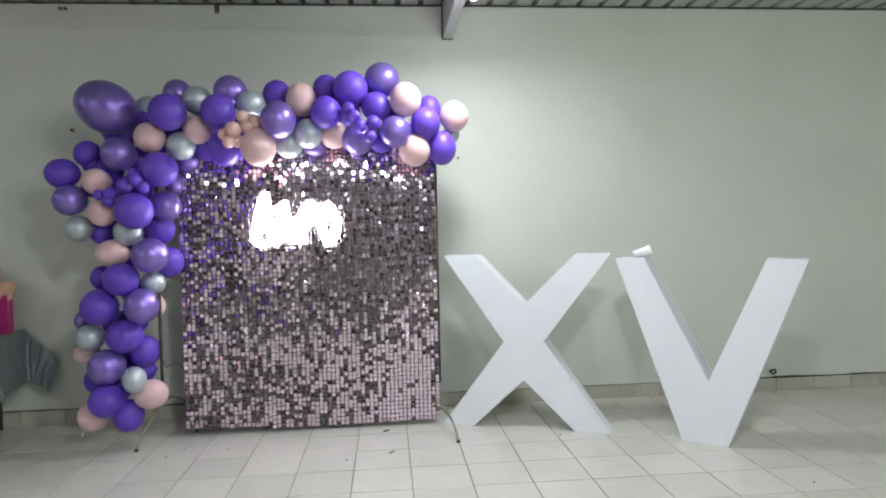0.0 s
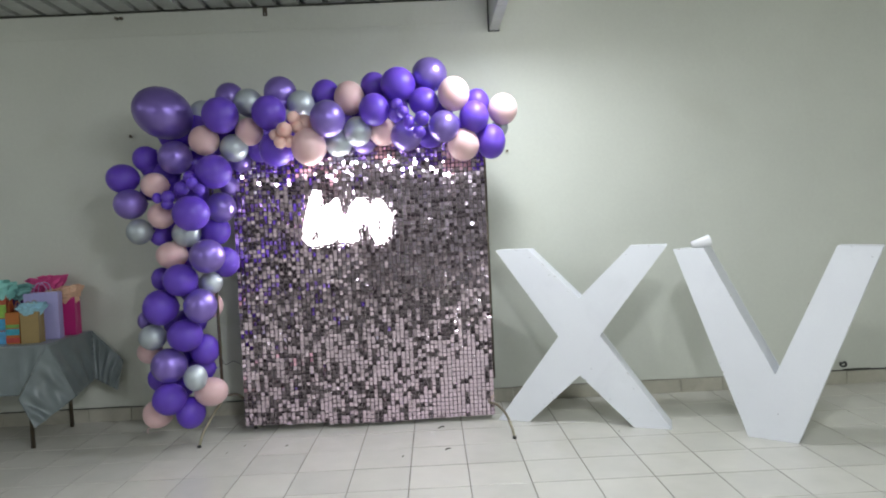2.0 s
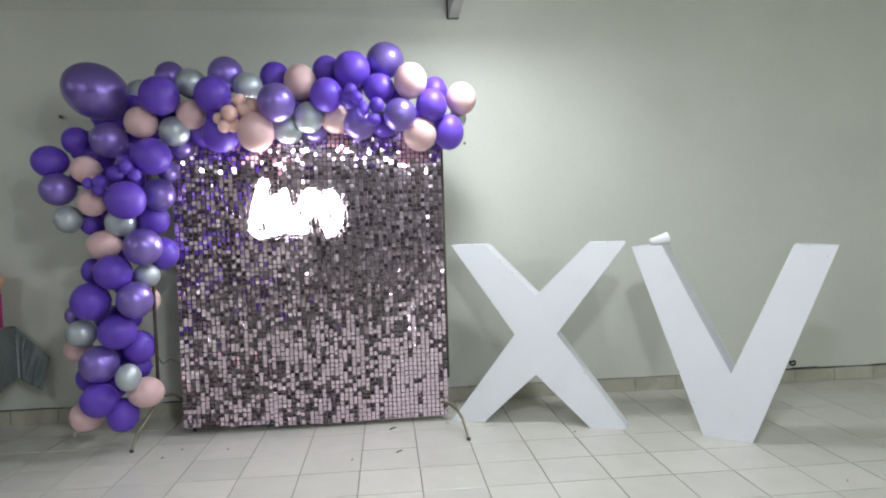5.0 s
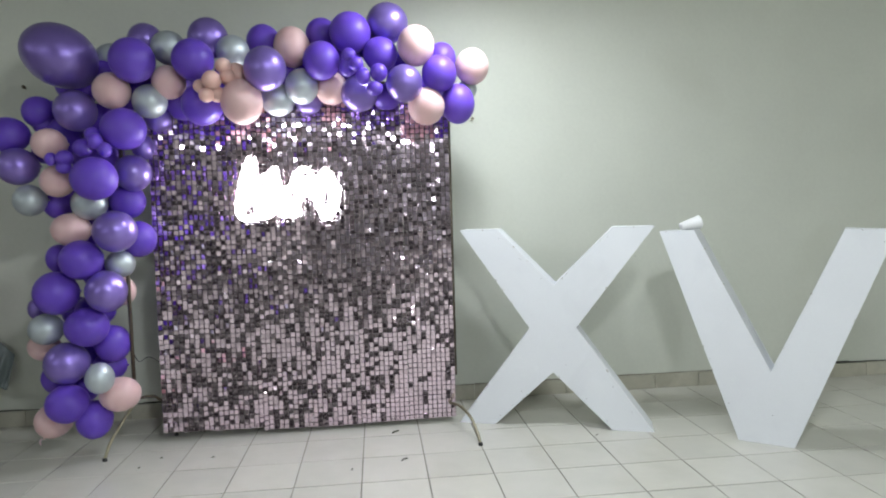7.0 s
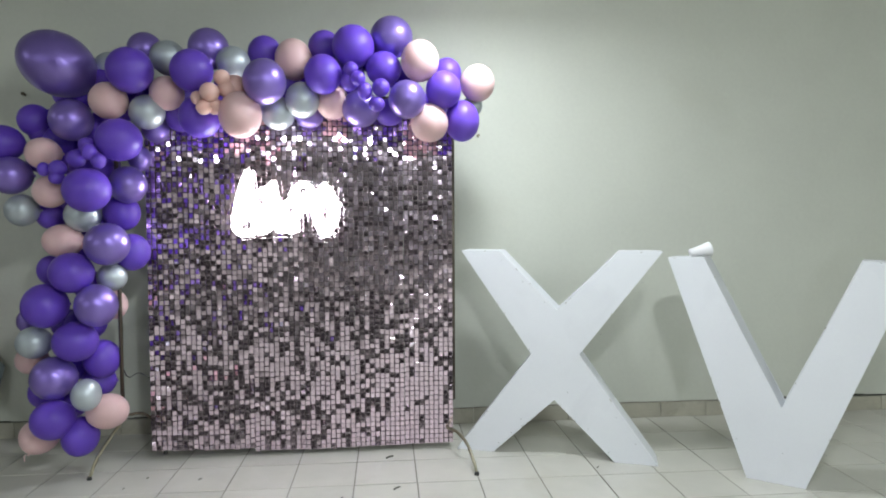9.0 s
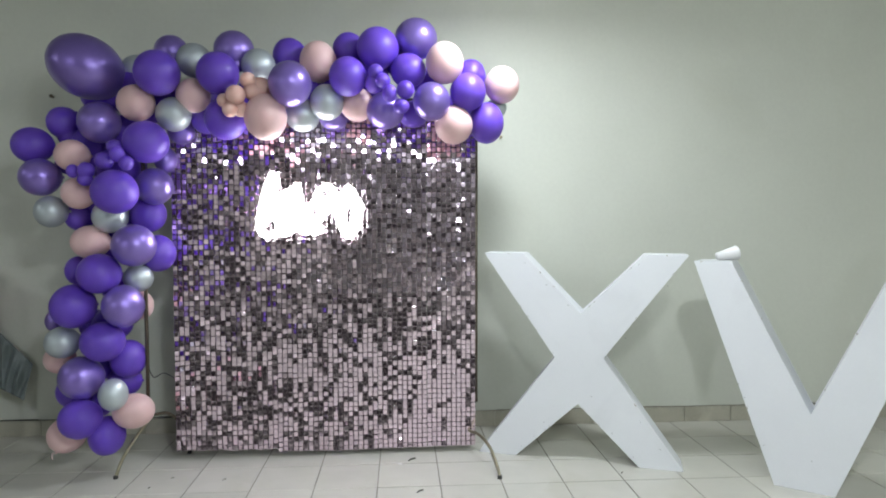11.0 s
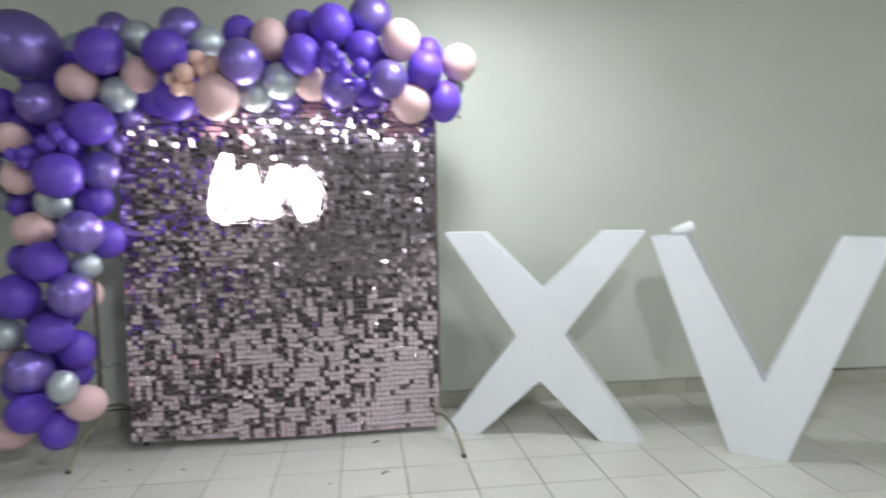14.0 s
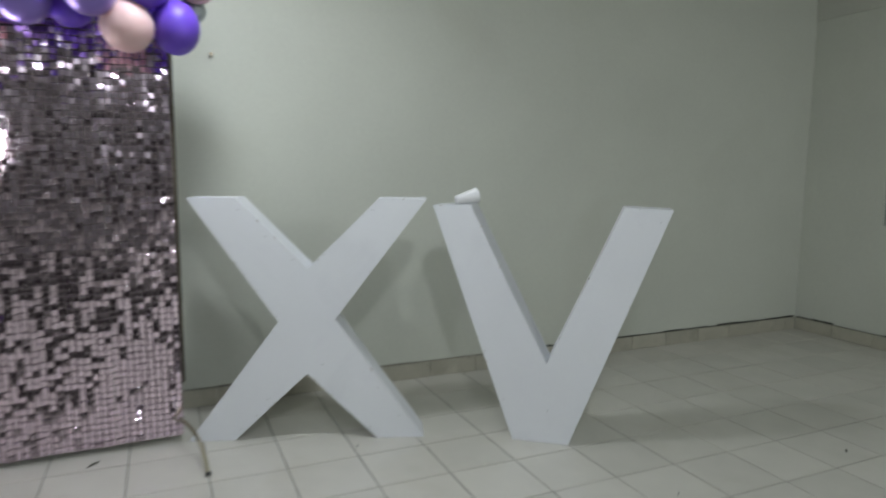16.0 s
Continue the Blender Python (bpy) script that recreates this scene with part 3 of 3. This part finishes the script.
balloon("violet", -0.741, 0.45, 2.230, 0.096, 0.096)
balloon("violet", -0.578, 0.45, 2.256, 0.088, 0.088)
balloon("violet", -0.380, 0.45, 2.177, 0.097, 0.097)
balloon("violet", -0.217, 0.45, 2.397, 0.089, 0.089)
balloon("violet", -0.044, 0.45, 2.270, 0.089, 0.089)
balloon("violet", 0.145, 0.45, 2.127, 0.081, 0.081)
balloon("violet", 0.025, 0.45, 2.163, 0.073, 0.073)
balloon("violet", -1.760, 0.45, 2.248, 0.082, 0.082)
balloon("violet", -2.141, 0.45, 1.785, 0.065, 0.065)
balloon("violet", -1.962, 0.45, 1.779, 0.074, 0.074)

tail = part("tail", tube(bmesh.new(), [(-0.470, -0.133, 0.142), (-0.476, -0.138, 0.128), (-0.474, -0.140, 0.105)], 0.004, 8), BALLOON["blush"], garland, "knotted neck of a blush balloon", True)

# ---- the big letters ----
CHIP = material("chipped_edge", (0.30, 0.26, 0.21), 0.8, vary=0.35, scale=60)


def big_letter(name, label, outline, nails, x, y, turn, deep):
    thing = tagged(base(name, x, y, 0.0, turn), label, "letter")
    part("body", extrude_outline(outline, 0.006, deep, 0.003), LETTER, thing)
    part("front_panel", extrude_outline(outline, 0.0, 0.0055, 0.0015), LETTER, thing)
    for u, v in nails:
        part("nail", cylinder(bmesh.new(), (u, -0.0015, v), (u, 0.002, v), 0.0028, sides=8), NAIL, thing)
    # knocked paint along the outer edges
    wear = random.Random(len(outline))
    for i in range(len(outline)):
        a, b = Vector(outline[i]), Vector(outline[(i + 1) % len(outline)])
        inward = Vector((a.y - b.y, b.x - a.x)).normalized()
        if sum((q - (a + b) / 2).dot(inward) for q in map(Vector, outline)) < 0:
            inward.negate()
        for k in range(3 if (a - b).length > 0.4 else 1):
            if a.y + b.y < 0.01 or wear.random() < 0.25:
                continue
            at = a.lerp(b, wear.uniform(0.08, 0.92)) + inward * 0.0035
            along = (b - a).normalized() * wear.uniform(0.004, 0.011)
            w = inward * wear.uniform(0.0012, 0.0026)
            bm = bmesh.new()
            rim = [bm.verts.new((q.x, -0.0007, q.y)) for q in (at - along, at - along * 0.3 + w, at + along * 0.5 + w * 0.7, at + along, at + along * 0.2 - w, at - along * 0.6 - w * 0.8)]
            low = [bm.verts.new((v.co.x, 0.002, v.co.z)) for v in rim]
            bm.faces.new(rim)
            for j in range(6):
                bm.faces.new((rim[j], low[j], low[(j + 1) % 6], rim[(j + 1) % 6]))
            part("paint_chip", bm, CHIP, thing, "chipped paint on the edge")
    return thing


X_OUTLINE = [(-1.172, 1.248), (-0.932, 1.248), (-0.587, 0.891), (-0.230, 1.248), (0.013, 1.248), (-0.457, 0.632), (0.0, 0.0), (-0.246, 0.0), (-0.600, 0.352), (-0.972, 0.0), (-1.205, 0.0), (-0.737, 0.622)]
V_OUTLINE = [(-0.722, 1.212), (-0.525, 1.218), (-0.119, 0.409), (0.230, 1.218), (0.455, 1.210), (0.0, 0.0), (-0.286, 0.0)]
big_letter("letter_x", "large white painted freestanding letter X with nail marks", X_OUTLINE,
           [(-0.92, 1.19), (-0.79, 1.06), (-0.66, 0.94), (-0.26, 1.19), (-0.10, 1.07), (-0.33, 0.76), (-0.75, 0.65), (-0.52, 0.40), (-0.40, 0.19), (-0.28, 0.06), (-0.86, 0.13), (-0.94, 0.06), (-0.80, 0.22), (-0.13, 0.12), (-0.24, 0.27)],
           1.407, 0.088, -20, 0.2)
big_letter("letter_v", "large white painted freestanding letter V with scuffed edges", V_OUTLINE,
           [(-0.11, 0.17), (0.09, 0.2), (-0.34, 0.21), (-0.44, 0.46), (-0.66, 1.02), (0.12, 0.32), (0.40, 1.15)],
           2.046, -0.293, -38, 0.2)

cup = tagged(base("disposable_cup", 1.645, 0.095, 1.2175, 4), "white disposable cup lying on top of the letter V", "cup")
bm = bmesh.new()
rings = []
slope = math.atan(0.016 / 0.118) + radians(3)
for t, r in ((0.0, 0.0), (0.0, 0.022), (0.115, 0.039), (0.118, 0.042), (0.115, 0.0375), (0.004, 0.0205), (0.004, 0.0)):
    ring = []
    for i in range(20 if r else 1):
        a = 2 * math.pi * i / 20
        q = Vector((t, r * math.cos(a), r * math.sin(a)))
        ring.append(bm.verts.new((q.x * math.cos(slope) - q.z * math.sin(slope) - 0.06, q.y, q.x * math.sin(slope) + q.z * math.cos(slope) + 0.0225)))
    rings.append(ring)
for a, b in zip(rings, rings[1:]):
    for i in range(20):
        j = (i + 1) % 20
        if len(a) == 1:
            bm.faces.new((a[0], b[i], b[j]))
        elif len(b) == 1:
            bm.faces.new((a[i], b[0], a[j]))
        else:
            bm.faces.new((a[i], b[i], b[j], a[j]))
part("cup_body", bm, WHITE, cup, smooth=True)

# ---- gift table ----
TX0, TX1, TY0, TY1, TZ = -4.75, -2.92, 0.36, 0.96, 0.74
table = tagged(base("folding_table", 0, 0, 0), "folding table with dark metal legs under a grey cloth", "table")
part("tabletop", box(bmesh.new(), (TX0, TY0, TZ - 0.035), (TX1, TY1, TZ), 0.008), TABLE_TOP, table)
for x in (TX0 + 0.17, TX1 - 0.14):
    for y in (TY0 + 0.05, TY1 - 0.06):
        part("leg", cylinder(bmesh.new(), (x, y, 0), (x, y, TZ - 0.035), 0.015), DARK_TUBE, table, smooth=True)
    part("brace", cylinder(bmesh.new(), (x, TY0 + 0.05, 0.35), (x, TY1 - 0.06, 0.35), 0.01), DARK_TUBE, table, smooth=True)


def cloth():
    """Top sheet, hanging front and sides, a folded-over front corner and a bunched rear corner."""
    bm = bmesh.new()
    zt, e = TZ + 0.004, TX1 + 0.035
    folds = random.Random(21)

    def sheet(a, b, c, d, n, m, depth, waves=3, busy=1.0):
        a, b, c, d = Vector(a), Vector(b), Vector(c), Vector(d)
        out = (b - a).cross(d - a).normalized()
        ripple = [(folds.uniform(-7, 7), folds.uniform(-7, 7), folds.uniform(0, 6.3), folds.uniform(0.5, 1.0)) for _ in range(waves)]
        rows = []
        for q in range(m + 1):
            row = []
            for p in range(n + 1):
                u, v = p / n, q / m
                at = (a * (1 - u) + b * u) * (1 - v) + (d * (1 - u) + c * u) * v
                edge = min(1.0, 6 * u * (1 - u)) * min(1.0, 3.0 * v * (1 - v) + 0.5 * v)
                high = sum(k * math.sin((fu * u * 1.6 + fv * v * 0.7) * busy + ph) for fu, fv, ph, k in ripple) / waves
                row.append(bm.verts.new(at + out * depth * edge * high))
            rows.append(row)
        for q in range(m):
            for p in range(n):
                bm.faces.new((rows[q][p], rows[q][p + 1], rows[q + 1][p + 1], rows[q + 1][p]))

    corner, rear = (e, TY0 - 0.006, zt - 0.002), (e, TY1 - 0.005, zt)
    sheet((TX0 - 0.01, TY0 - 0.006, zt), corner, rear, (TX0 - 0.01, TY1, zt), 90, 24, 0.0)
    sheet((TX0 - 0.01, TY0 - 0.006, zt), (-3.10, TY0 - 0.006, zt), (-3.08, TY0 - 0.035, 0.398), (TX0 - 0.02, TY0 - 0.04, 0.405), 80, 24, 0.028, 6)
    sheet((-3.10, TY0 - 0.006, zt), corner, (-2.945, TY0 - 0.02, 0.63), (-3.08, TY0 - 0.035, 0.398), 20, 24, 0.012, 4)
    sheet(corner, (-3.055, TY0 - 0.085, 0.385), (-2.957, TY0 - 0.085, 0.175), (-2.752, TY0 + 0.085, 0.345), 44, 32, 0.060, 7, 2.3)
    sheet(corner, rear, (-2.838, TY1 - 0.09, 0.375), (-2.752, TY0 + 0.085, 0.345), 32, 24, 0.028, 6, 2.0)
    sheet(rear, (-2.65, TY1 - 0.012, 0.50), (-2.682, TY1 - 0.07, 0.275), (-2.838, TY1 - 0.09, 0.375), 44, 32, 0.075, 7, 2.5)
    sheet((TX0 - 0.01, TY1, zt), (TX0 - 0.01, TY0 - 0.006, zt), (TX0 - 0.03, TY0 - 0.04, 0.405), (TX0 - 0.03, TY1, 0.41), 16, 12, 0.012)
    bmesh.ops.remove_doubles(bm, verts=bm.verts, dist=0.0008)
    return bm


ob = tagged(mesh_object("tablecloth", cloth(), CLOTH, True), "grey satin tablecloth with hanging corners on the gift table", "tablecloth")
solid = ob.modifiers.new("thickness", "SOLIDIFY")
solid.thickness, solid.offset = 0.002, 1


def gift_bag(x, y, wide, deep, high, colour, label, turn=0.0, tissue=None, stripes=()):
    mat = material("gift_bag_paper", colour, 0.35, vary=0.06, scale=8)
    thing = tagged(base("gift_bag", x, y, TZ + 0.006, turn), label, "gift bag", "gifts on the table")
    bm = bmesh.new()
    w, d, t = wide / 2, deep / 2, 0.0015
    outer = [[bm.verts.new((sx * w * s, sy * d * s2, z)) for sx, sy in ((-1, -1), (1, -1), (1, 0), (1, 1), (-1, 1), (-1, 0))] for z, s, s2 in ((0, 1, 1), (high * 0.5, 1, 0.97), (high, 1.01, 0.9))]
    for v in (outer[2][2], outer[2][5], outer[1][2], outer[1][5]):
        v.co.x *= 0.93
    inner = [bm.verts.new(v.co * 0.985) for v in outer[2]]
    low = [bm.verts.new((v.co.x * 0.97, v.co.y * 0.97, 0.004)) for v in outer[0]]
    for a, b in zip(outer, outer[1:]):
        for i in range(6):
            bm.faces.new((a[i], a[(i + 1) % 6], b[(i + 1) % 6], b[i]))
    for i in range(6):
        j = (i + 1) % 6
        bm.faces.new((outer[2][i], outer[2][j], inner[j], inner[i]))
        bm.faces.new((inner[i], inner[j], low[j], low[i]))
    bm.faces.new(outer[0][::-1])
    bm.faces.new(low)
    part("bag", bm, mat, thing)
    for z0, z1, c in stripes:
        part("printed_patch", box(bmesh.new(), (-w * 0.99, -d - 0.0015, high * z0), (w * 0.99, -d * 0.97, high * z1)), material("bag_print", c, 0.4, vary=0.25, scale=25), thing)
    for s in (-1, 1):
        part("handle", tube(bmesh.new(), [(-w * 0.4, s * d * 0.9, high * 0.97), (-w * 0.3, s * d * 0.95, high + 0.05), (0, s * d, high + 0.075), (w * 0.3, s * d * 0.95, high + 0.05), (w * 0.4, s * d * 0.9, high * 0.97)], 0.0025, 6), mat, thing, smooth=True)
    if tissue:
        colour2, rise, seed = tissue
        r = random.Random(seed)
        tm = material("tissue_paper", colour2, 0.7, vary=0.15, scale=20)
        for k in range(7):
            bm = bmesh.new()
            cx, cy, top = r.uniform(-0.75, 0.75) * w, r.uniform(-0.6, 0.6) * d, rise * r.uniform(0.6, 1.0)
            rows = []
            for q in range(5):
                s = q / 4
                rows.append([bm.verts.new((cx + (0.02 + 0.055 * s) * math.cos(a) * r.uniform(0.6, 1.3), cy + (0.02 + 0.05 * s) * math.sin(a) * r.uniform(0.6, 1.3),
                                           high - 0.05 + (top + 0.05) * s + r.uniform(-0.012, 0.012))) for a in [2 * math.pi * i / 9 for i in range(9)]])
            for a, b in zip(rows, rows[1:]):
                for i in range(9):
                    bm.faces.new((a[i], a[(i + 1) % 9], b[(i + 1) % 9], b[i]))
            ob = part("tissue", bm, tm, thing, "crumpled tissue paper")
            m = ob.modifiers.new("thickness", "SOLIDIFY")
            m.thickness = 0.0012
    return thing


gift_bag(-3.045, 0.47, 0.125, 0.08, 0.225, (0.30, 0.21, 0.08), "mustard gold paper gift bag with pale blue tissue", 4, ((0.35, 0.62, 0.72), 0.06, 1))
gift_bag(-3.165, 0.47, 0.10, 0.07, 0.225, (0.42, 0.14, 0.03), "small orange printed gift bag", -3, None, ((0.05, 0.2, (0.45, 0.06, 0.05)), (0.28, 0.48, (0.05, 0.32, 0.42)), (0.52, 0.62, (0.15, 0.35, 0.08))))
gift_bag(-3.285, 0.50, 0.13, 0.08, 0.36, (0.35, 0.07, 0.03), "tall multicoloured printed gift bag with teal tissue", 2, ((0.25, 0.58, 0.52), 0.09, 2), ((0.0, 0.25, (0.10, 0.35, 0.6)), (0.27, 0.5, (0.05, 0.3, 0.5)), (0.52, 0.78, (0.22, 0.40, 0.06))))
gift_bag(-3.215, 0.63, 0.11, 0.08, 0.34, (0.07, 0.03, 0.14), "dark purple gift bag with teal tissue", 0, ((0.22, 0.48, 0.45), 0.08, 3))
gift_bag(-3.05, 0.62, 0.225, 0.10, 0.345, (0.40, 0.38, 0.66), "large lavender paper gift bag with cord handles", 14)
gift_bag(-2.985, 0.80, 0.16, 0.10, 0.29, (0.55, 0.03, 0.20), "magenta paper gift bag with peach tissue", 6, ((0.75, 0.48, 0.32), 0.085, 4))
gift_bag(-3.15, 0.84, 0.20, 0.10, 0.36, (0.50, 0.05, 0.20), "pink gift bag with bright pink tissue", 0, ((0.70, 0.08, 0.28), 0.10, 5))
gift_bag(-3.43, 0.5, 0.12, 0.08, 0.32, (0.02, 0.02, 0.02), "black paper gift bag", 0)

# ---- litter on the floor ----
rng = random.Random(9)
for x, y, long in ((-0.145, 0.384, 0.05), (-0.109, -0.072, 0.04), (-1.495, 0.201, 0.012), (-0.395, -0.163, 0.01), (-1.198, 0.156, 0.018), (-1.573, 0.068, 0.012), (3.3, -0.9, 0.03), (2.2, -0.9, 0.012), (1.05, 0.1, 0.012)):
    bm = bmesh.new()
    turn = rng.uniform(20, 40)
    pts = [(-long / 2, 0, 0.002), (-long / 6, long * 0.1, 0.005), (long / 4, long * 0.05, 0.008), (long / 2, long * 0.16, 0.003)]
    tube(bm, pts, max(0.002, long * 0.09), 6, 3)
    ob = mesh_object("litter", bm, DIRT_AND_SHADE, True)
    ob.matrix_basis = pose(x, y, 0.001, 0, 0, turn)
    tagged(ob, "small dark scrap lying on the tiled floor", "litter", "scraps on the floor")

# ---- skirting and floor pieces ----
T, TY, OX, OY = 0.3422, 0.3335, 0.002, 0.002
skirting = tagged(base("baseboard", 0, 0, 0), "beige ceramic skirting tiles with a dirty top edge", "baseboard", kind="structure")
rng = random.Random(3)
PIECE = mesh_object("skirting_piece", box(bmesh.new(), (0.002, -0.013, 0.0), (T - 0.002, -0.001, 0.105), 0.002), SKIRT)
PIECE.parent = skirting
x, first = -4.0, True
while x < EAST - 0.02:
    wide = min(T, EAST - 0.015 - x)
    ob = PIECE if first else new("skirting_piece", PIECE.data)
    ob.parent = skirting
    ob.matrix_basis = pose(x, NORTH, rng.uniform(-0.002, 0.002), 0, 0, 0) @ Matrix.Diagonal((wide / T, 1, 1, 1))
    first = False
    x += T
y = NORTH - 0.015
while y > -3.5:
    ob = new("skirting_piece", PIECE.data)
    ob.parent, ob.matrix_basis = skirting, pose(EAST, y, rng.uniform(-0.002, 0.002), 0, 0, -90)
    y -= T
bm, grey = bmesh.new(), bmesh.new()
x = -4.0
while x < EAST - 0.05:
    step = rng.uniform(0.06, 0.25)
    box(grey if -1.5 < x < 2.6 else bm, (x, NORTH - rng.uniform(0.010, 0.014), 0.1075), (min(x + step, EAST - 0.02), NORTH - 0.001, 0.110 + rng.uniform(0, 0.006 if x < 2.6 else 0.013)), 0.001)
    x += step
y = NORTH - 0.02
while y > -3.4:
    step = rng.uniform(0.06, 0.25)
    box(bm, (EAST - rng.uniform(0.010, 0.014), y - step, 0.1075), (EAST - 0.001, y, 0.110 + rng.uniform(0, 0.013)), 0.001)
    y -= step
part("dirt_line", bm, DIRT_AND_SHADE, skirting, "dark line of dirt on the skirting")
part("grout_line", grey, GRIME, skirting, "dull grey grout on the skirting")

floor = tagged(mesh_object("floor", box(bmesh.new(), (WEST - 0.15, SOUTH - 0.15, -0.1), (EAST + 0.15, NORTH + 0.15, -0.004)), GROUT),
               "cream glazed square floor tiles with dark joints", "floor", kind="structure")
G = 0.0031
V2 = [(G, G, -0.004), (T - G, G, -0.004), (T - G, TY - G, -0.004), (G, TY - G, -0.004), (G, G, -0.0008), (T - G, G, -0.0008), (T - G, TY - G, -0.0008), (G, TY - G, -0.0008)]
e = G + 0.0015
V2 += [(e, e, 0), (T - e, e, 0), (T - e, TY - e, 0), (e, TY - e, 0)]
F2 = [(8, 9, 10, 11)]
for i in range(4):
    j = (i + 1) % 4
    F2 += [(i, j, j + 4, i + 4), (i + 4, j + 4, j + 8, i + 8)]
TILE_MESH = bpy.data.meshes.new("tile")
TILE_MESH.from_pydata(V2, [], F2)
TILE_MESH.materials.append(TILE)
rng = random.Random(21)
verts, faces = [], []
for i in range(-41, 16):
    for k in range(-63, 3):
        m = pose(OX + i * T, OY + k * TY, rng.uniform(-0.0006, 0.0003), rng.gauss(0, 0.05), rng.gauss(0, 0.05), rng.gauss(0, 0.08))
        if -11 <= i <= 15 and -8 <= k:
            ob = new("tile", TILE_MESH)
            ob.parent, ob.matrix_basis = floor, m
            continue
        n = len(verts)
        verts += [m @ Vector(q) for q in V2]
        faces += [[n + q for q in f] for f in F2]
me = bpy.data.meshes.new("tiles")
me.from_pydata(verts, [], faces)
me.materials.append(TILE)
ob = new("tiles", me)
ob.parent = floor
tagged(ob, kind="stuff")
